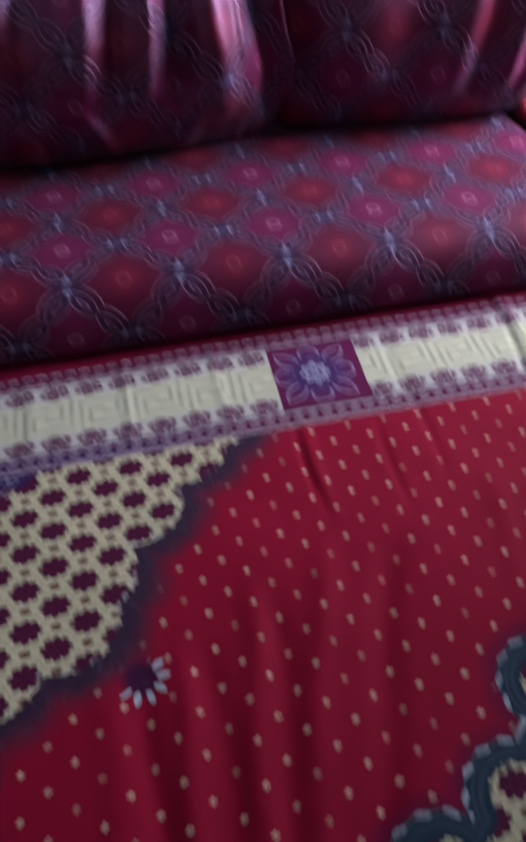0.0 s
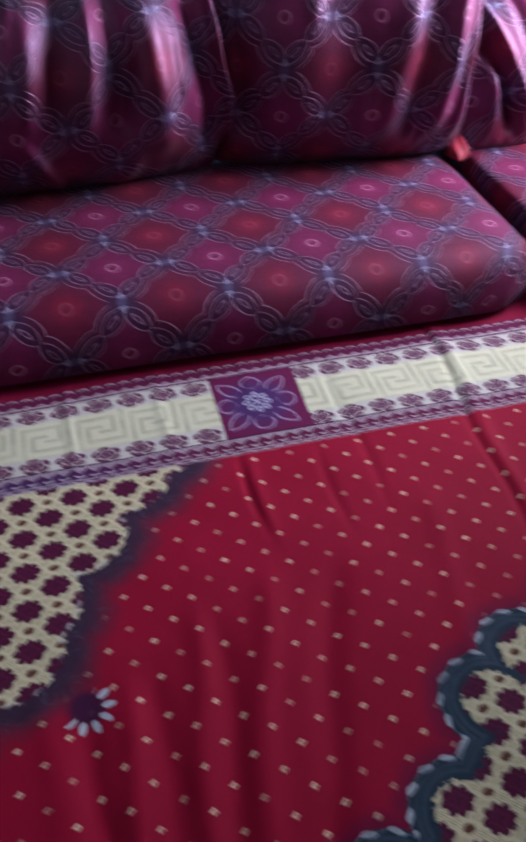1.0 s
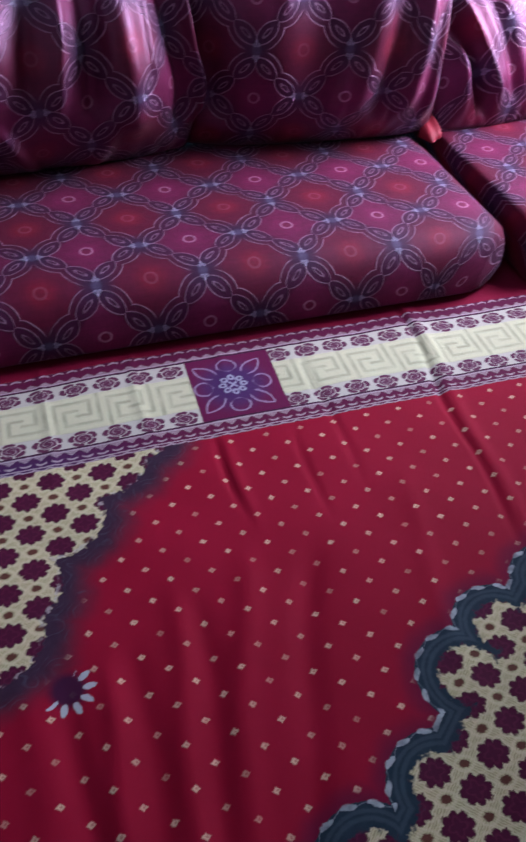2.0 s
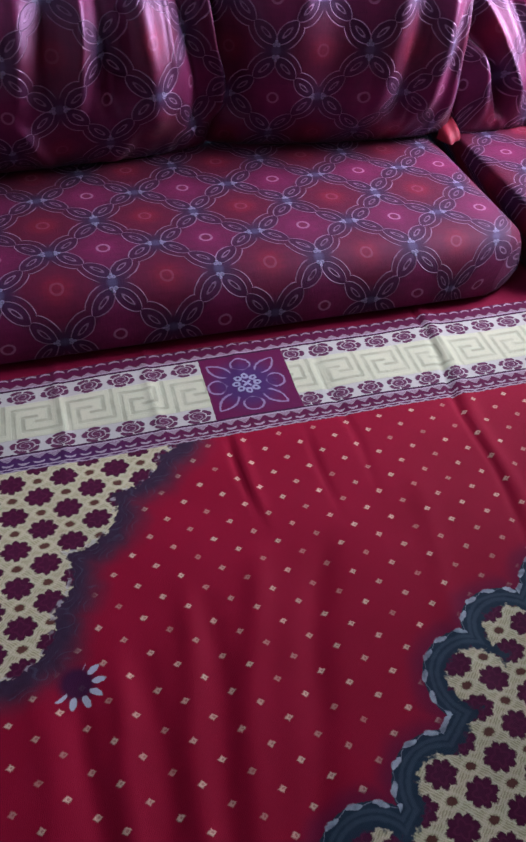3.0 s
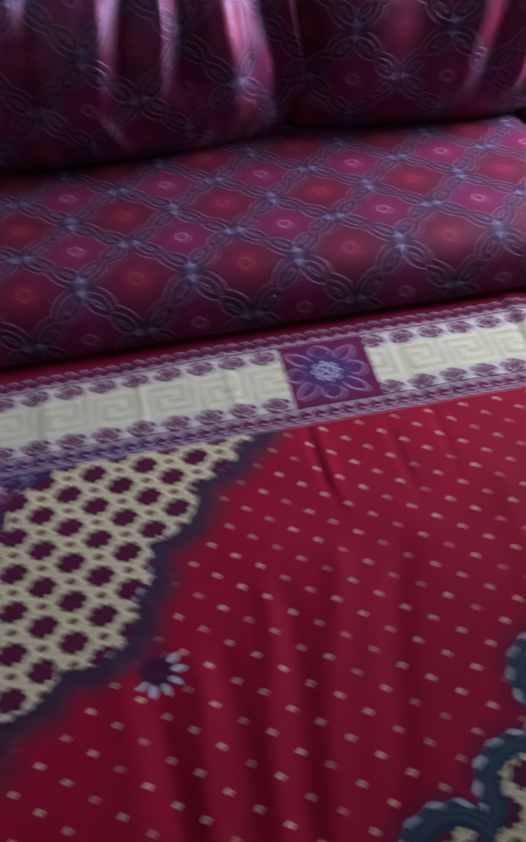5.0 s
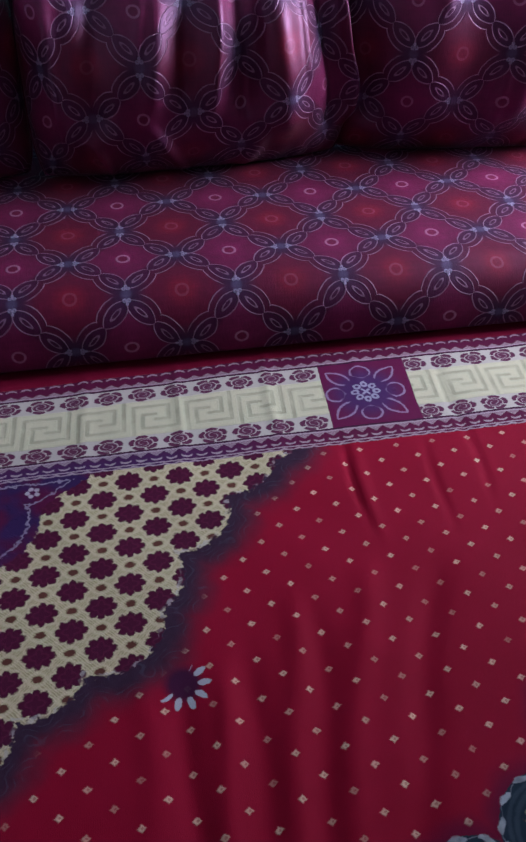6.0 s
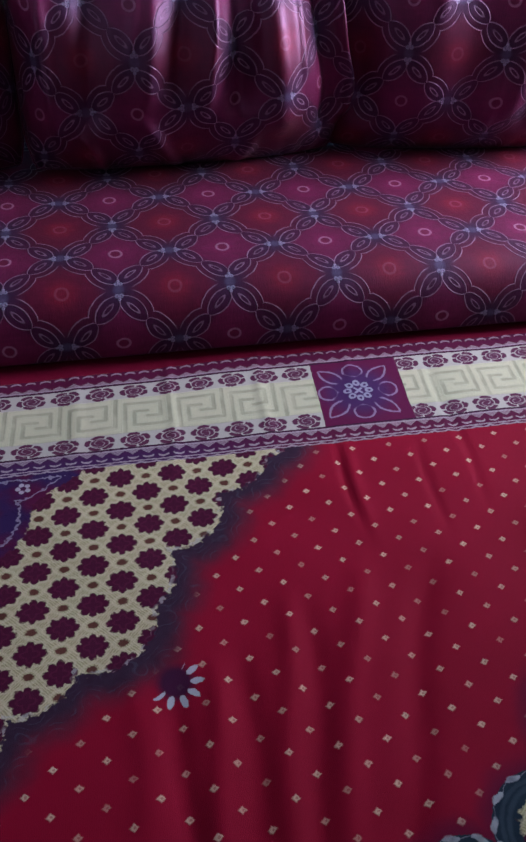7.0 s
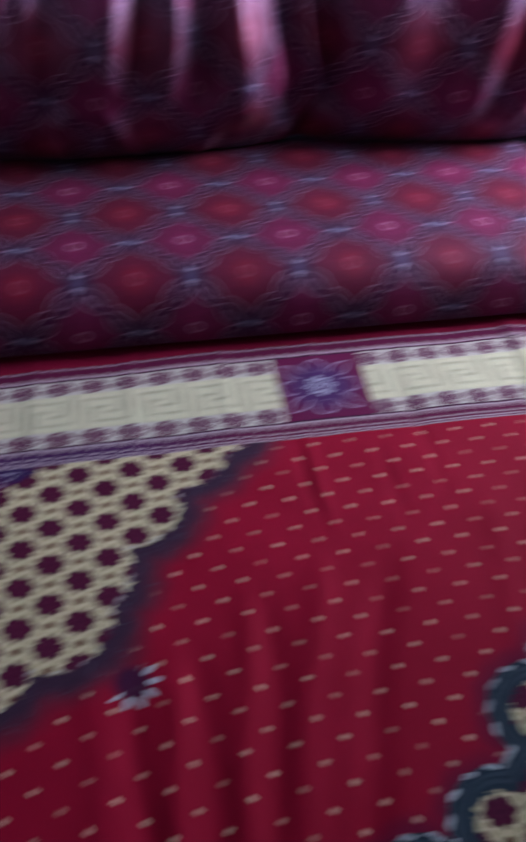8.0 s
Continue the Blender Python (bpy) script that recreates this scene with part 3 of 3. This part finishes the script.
# ---- floor mattresses ----
def mattress(x0, x1, y0, y1, z0, z1, u0, v_row, seed, rx=0.075, turn=0.11):
    """A long stuffed seat mattress with a soft round front; the cloth runs from back to front without a seam."""
    hy, hz, cy, cz = (y1 - y0) / 2, (z1 - z0) / 2, (y0 + y1) / 2, (z0 + z1) / 2
    stations = np.r_[0, 0.004, 0.012, 0.025, 0.045, 0.07, 0.1, np.linspace(0.14, x1 - x0 - 0.14, 70),
                     x1 - x0 - np.array([0.1, 0.07, 0.045, 0.025, 0.012, 0.004, 0])]
    n = 72
    ang = np.linspace(0, 2 * np.pi, n, endpoint=False)

    def ring(inset):
        a, b = hy - inset, hz - inset * 0.75
        k_in = max(1 - inset * 6, 0.2)
        # walk round a rounded rectangle by its length
        seg = []
        for sx, sy, a0 in ((-1, -1, np.pi), (1, -1, 1.5 * np.pi), (1, 1, 0), (-1, 1, 0.5 * np.pi)):
            ry, rz = ((0.085, 0.095) if sx < 0 else (0.05, 0.05)) if sy > 0 else (0.012, 0.014)
            ry, rz = ry * k_in, rz * k_in
            for k in np.linspace(0, 0.5 * np.pi, 12):
                seg.append((sx * (a - ry) + ry * np.cos(a0 + k), sy * (b - rz) + rz * np.sin(a0 + k)))
        seg = np.array(seg + [seg[0]])
        s = np.r_[0, np.cumsum(np.hypot(*np.diff(seg, axis=0).T))]
        t = np.linspace(0, s[-1], n, endpoint=False)
        return np.c_[np.interp(t, s, seg[:, 0]), np.interp(t, s, seg[:, 1])], t
    full, arc = ring(0)
    per = arc[1] * n
    # arc length that grows from the front's foot over the top, zero at the given row
    k_row = np.argmin((full[:, 0] + cy - v_row[0]) ** 2 + (full[:, 1] + cz - v_row[1]) ** 2)
    vv = arc[k_row] - arc
    vv = np.where(vv > per * 0.62, vv - per, vv) + 0.008
    verts, uv = [], []
    L = x1 - x0
    for st in stations:
        t = min(st, L - st)
        inset = rx * (1 - math.sqrt(max(0.0, 1 - (1 - min(t / rx, 1)) ** 2)))
        prof, _ = ring(inset)
        x = x0 + st
        for k in range(n):
            y, z = prof[k, 0] + cy, prof[k, 1] + cz
            if prof[k, 1] > -hz * 0.3:
                q = noise.noise(Vector((x * 3.0 + seed, y * 5.0, 0.3)))
                z += 0.006 * q * min(1, t / 0.05)
                y += 0.004 * noise.noise(Vector((x * 4.0, z * 9, seed)))
                z += 0.007 * math.cos((y - cy) / hy * 1.4) * min(1, t / 0.3) - 0.004
            bend = max(0.0, 1 - (y - y0) / turn)
            pull = turn * (1 - math.sqrt(max(0.0, 1 - bend * bend))) * max(0.0, 1 - t / 0.25)
            verts.append((x + (pull if st < L / 2 else -pull), y, max(z, z0)))
            uv.append((x - u0, vv[k]))
    return verts, uv, n


def add_mattress(label, *args, **kw):
    """The long cover and, sewn to it, the panel of cloth that closes each end."""
    verts, uv, n = mattress(*args, **kw)
    root = new("seat_mattress")
    root.matrix_world = pose(args[0], args[2], args[4])
    verts = [(x - args[0], y - args[2], z - args[4]) for x, y, z in verts]
    rows, deep = len(verts) // n, 5
    part("cover", verts[(deep - 1) * n:(rows - deep + 1) * n], grid_faces(rows - 2 * deep + 2, n, wrap=True), SEAT_BROCADE, root,
         uv=uv[(deep - 1) * n:(rows - deep + 1) * n])
    part("end_panel", verts[:deep * n], grid_faces(deep, n, wrap=True) + [tuple(range(n))[::-1]], SEAT_BROCADE, root, uv=uv[:deep * n])
    part("end_panel", verts[-deep * n:], grid_faces(deep, n, wrap=True) + [tuple(range((deep - 1) * n, deep * n))], SEAT_BROCADE, root,
         uv=uv[-deep * n:])
    return tagged(root, label, "floor mattress", "seat mattresses along the wall")


add_mattress("long low seat mattress in wine-red satin brocade on the rug", -1.9, 0.888, 0.402, 1.16, 0.004, 0.139, -0.4426, (0.462, 0.135), 1.0)
add_mattress("second seat mattress in wine-red brocade beside the first", 0.918, 1.6, 0.405, 1.18, 0.004, 0.142, 1.0, (0.48, 0.13), 7.0, rx=0.018, turn=0.012)


# ---- back cushions ----
def cushion(label, xc, hw, hh, depth, base, lean, turn, ref, folds, seed, tilt=0.0, flare=0.0):
    """A plump back cushion standing on the mattress. ref: the cloth's knot in (a, b). folds: ridges across the front
    as (a at the foot, a at the head, width, height, b from, b to). tilt: rise of the pattern; flare: swell of the free edge."""
    n, m = 110, 84
    a = np.sin(np.linspace(-1, 1, n) * np.pi / 2)
    a = 0.55 * a + 0.45 * np.linspace(-1, 1, n)
    b = np.linspace(-1, 1, m)
    b = 0.5 * np.sin(b * np.pi / 2) + 0.5 * b
    A, Bq = np.meshgrid(a, b, indexing="ij")
    up = np.where(Bq > 0.15, np.clip(1 - ((Bq - 0.15) / 0.85) ** 2.6, 0, 1) ** 0.5, np.clip(1 - ((0.15 - Bq) / 1.15) ** 2.0, 0, 1) ** 0.62)
    body = np.clip(1 - np.abs(A) ** 3.2, 0, 1) ** 0.55 * up
    X = hw * A * (1 - 0.05 * Bq ** 4)
    # the free edge swells below the middle and tucks in at the foot
    X += flare * np.clip(A, 0, 1) ** 3 * (np.exp(-((Bq + 0.22) / 0.34) ** 2) - 0.4 * np.clip((-0.6 - Bq) / 0.4, 0, 1))
    H = hh * Bq * (1 - 0.07 * A ** 4)
    T = depth * body
    F = np.zeros_like(T)
    for a0, a1, w, amp, ba, bb in folds:
        mid = a0 + (a1 - a0) * (Bq + 1) / 2
        fade = np.clip((Bq - ba) / 0.35, 0, 1) * np.clip((bb - Bq) / 0.35, 0, 1)
        F += amp * np.exp(-((A - mid) / w) ** 2) * fade * fade * (3 - 2 * fade)
    rim = np.clip((1 - np.abs(A)) / 0.06, 0, 1) * np.clip((1 - np.abs(Bq)) / 0.06, 0, 1)
    lump = np.array([[noise.noise(Vector((x * 2.2 + seed, y * 2.2, seed))) for y in b] for x in a])
    F += 0.008 * lump
    F += 0.0035 * np.sin(A * 41 + lump * 6) * (np.exp(-((1 + Bq) / 0.2) ** 2) + 0.6 * np.exp(-((1 - Bq) / 0.25) ** 2))
    front = np.stack([X, -(T + F * rim), H], -1)
    back = np.stack([X, T * 0.55, H], -1)
    cloth = np.stack([X, -(T + F * rim * 0.35), H], -1)
    du = np.linalg.norm(np.diff(cloth, axis=0), axis=2)
    dv = np.linalg.norm(np.diff(cloth, axis=1), axis=2)
    U = np.vstack([np.zeros((1, m)), np.cumsum(du, axis=0)])
    V = np.hstack([np.zeros((n, 1)), np.cumsum(dv, axis=1)])
    ia, ib = np.argmin(abs(a - ref[0])), np.argmin(abs(b - ref[1]))
    U -= U[ia:ia + 1, :]
    V -= V[:, ib:ib + 1]
    V -= tilt * np.clip(A, -0.3, 1)
    verts = np.r_[front.reshape(-1, 3), back.reshape(-1, 3)]
    uv = np.c_[np.r_[U.ravel(), U.ravel()], np.r_[V.ravel(), V.ravel()]]
    faces = grid_faces(n, m) + grid_faces(n, m, n * m, flip=True)
    o = n * m
    loop = [i * m for i in range(n)] + [(n - 1) * m + j for j in range(1, m)]
    loop += [i * m + m - 1 for i in range(n - 2, -1, -1)] + [j for j in range(m - 2, 0, -1)]
    for k in range(len(loop)):
        p, q = loop[k], loop[(k + 1) % len(loop)]
        faces.append((p, p + o, q + o, q))
    root = new("back_cushion")
    root.matrix_world = pose(xc, base[0], base[1], 0, 0, turn) @ pose(0, 0, 0, -lean, 0, 0) @ pose(0, 0, hh, 0, 0, 0)
    part("cover", verts, faces, BROCADE, root, uv=uv)
    # welt sewn round the rim
    rim_pts = [Vector(front.reshape(-1, 3)[k]) for k in loop]
    cu = bpy.data.curves.new("welt", "CURVE")
    cu.dimensions, cu.bevel_depth, cu.bevel_resolution = "3D", 0.003, 2
    sp = cu.splines.new("POLY")
    pts = rim_pts[::3]
    sp.points.add(len(pts) - 1)
    for pt, co in zip(sp.points, pts):
        pt.co = (*co, 1)
    sp.use_cyclic_u = True
    tmp = bpy.data.objects.new("welt", cu)
    me = bpy.data.meshes.new_from_object(tmp)
    me.materials.clear()
    me.materials.append(BROCADE)
    welt = new("welt", me)
    welt.parent = root
    bpy.data.objects.remove(tmp)
    return tagged(root, label, "cushion", "back cushions along the wall")


cushion("plump wine-red satin back cushion with deep upright folds", -0.048, 0.352, 0.206, 0.16, (0.935, 0.132), 10, 3, (-0.335, 0.25),
        [(0.97, 0.90, 0.035, 0.045, -0.75, 1.2), (0.84, 0.74, 0.06, -0.034, -0.8, 1.2), (0.52, 0.46, 0.11, 0.036, -0.75, 1.2),
         (0.26, 0.28, 0.06, -0.030, -0.5, 1.2), (0.02, 0.14, 0.05, 0.026, -0.4, 1.2), (-0.16, -0.03, 0.05, -0.022, -0.3, 1.2),
         (-0.35, -0.2, 0.07, 0.022, -0.4, 1.2), (-0.62, -0.55, 0.09, -0.030, -0.6, 1.2), (-0.1, -0.75, 0.05, 0.018, -1.2, -0.2),
         (0.07, 0.13, 0.022, 0.010, 0.2, 1.3), (0.36, 0.33, 0.028, -0.013, 0.0, 1.3), (-0.5, -0.28, 0.03, 0.012, 0.1, 1.3),
         (-0.8, -0.85, 0.05, 0.02, -0.9, 1.2), (0.3, 0.62, 0.05, 0.014, -1.2, -0.2), (-0.55, -0.95, 0.035, 0.020, -1.2, -0.4),
         (-0.30, -0.62, 0.03, 0.014, -1.1, -0.45), (0.66, 0.63, 0.02, 0.009, -0.2, 1.3)], 2.0, tilt=0.03, flare=0.026)
cushion("wine-red satin back cushion with soft folds", 0.588, 0.318, 0.235, 0.155, (0.94, 0.132), 9, -5, (-0.545, 0.03),
        [(0.60, 0.78, 0.07, 0.026, -0.8, 1.2), (0.38, 0.56, 0.07, -0.024, -0.8, 1.0), (0.15, 0.40, 0.10, 0.018, -0.8, 0.9),
         (-0.75, -0.85, 0.12, -0.03, -0.8, 1.2), (-0.1, -0.1, 0.2, -0.016, -0.7, 0.8), (0.85, 0.9, 0.05, 0.02, -0.9, 1.2),
         (0.05, 0.2, 0.04, 0.010, -0.9, 0.2), (-0.45, -0.3, 0.05, 0.010, 0.2, 1.3), (0.5, 0.62, 0.025, -0.010, -0.9, 0.6)], 5.0)
cushion("wine-red satin back cushion in shade", -0.745, 0.345, 0.225, 0.16, (0.935, 0.132), 10, 0, (0.2, 0.3),
        [(0.8, 0.7, 0.08, 0.02, -0.8, 1.2), (0.4, 0.5, 0.1, -0.015, -0.8, 1.2)], 9.0)
cushion("bright satin corner cushion slumped in crumpled folds", 1.19, 0.28, 0.20, 0.11, (0.93, 0.132), 36, 6, (-0.3, 0.1),
        [(-0.52, -1.0, 0.05, -0.034, -1.0, 1.2), (-0.40, -0.88, 0.06, 0.034, -0.9, 1.2), (-0.80, -0.74, 0.06, 0.026, -1.0, 0.2),
         (-0.62, -0.60, 0.03, -0.016, -1.0, 0.0), (-0.2, -0.5, 0.06, -0.02, -0.9, 1.2), (0.3, 0.4, 0.15, 0.02, -0.8, 1.2)], 12.0)


# scarlet corner of cloth pinched between the mattresses
def tuck():
    n, m = 26, 18
    verts, uv = [], []
    for i in range(n):
        a = i / (n - 1) * 2 - 1
        for j in range(m):
            b = j / (m - 1)
            w = 0.030 * (1 - 0.5 * b * b)
            x = 0.888 + a * w + 0.012 * b
            z = 0.138 + 0.042 * b
            y = 0.888 + 0.07 * b * b - 0.03 * (1 - a * a) * (1 - b * 0.5) + 0.006 * math.sin(a * 5 + b * 3)
            verts.append((x, y, z))
            uv.append((x, z))
    ob = part("cloth_tuck", verts, grid_faces(n, m, flip=True), SCARLET, uv=uv)
    s = ob.modifiers.new("thickness", "SOLIDIFY")
    s.thickness = 0.004
    return tagged(ob, "scarlet satin cloth corner tucked behind the seat", "cloth")


tuck()
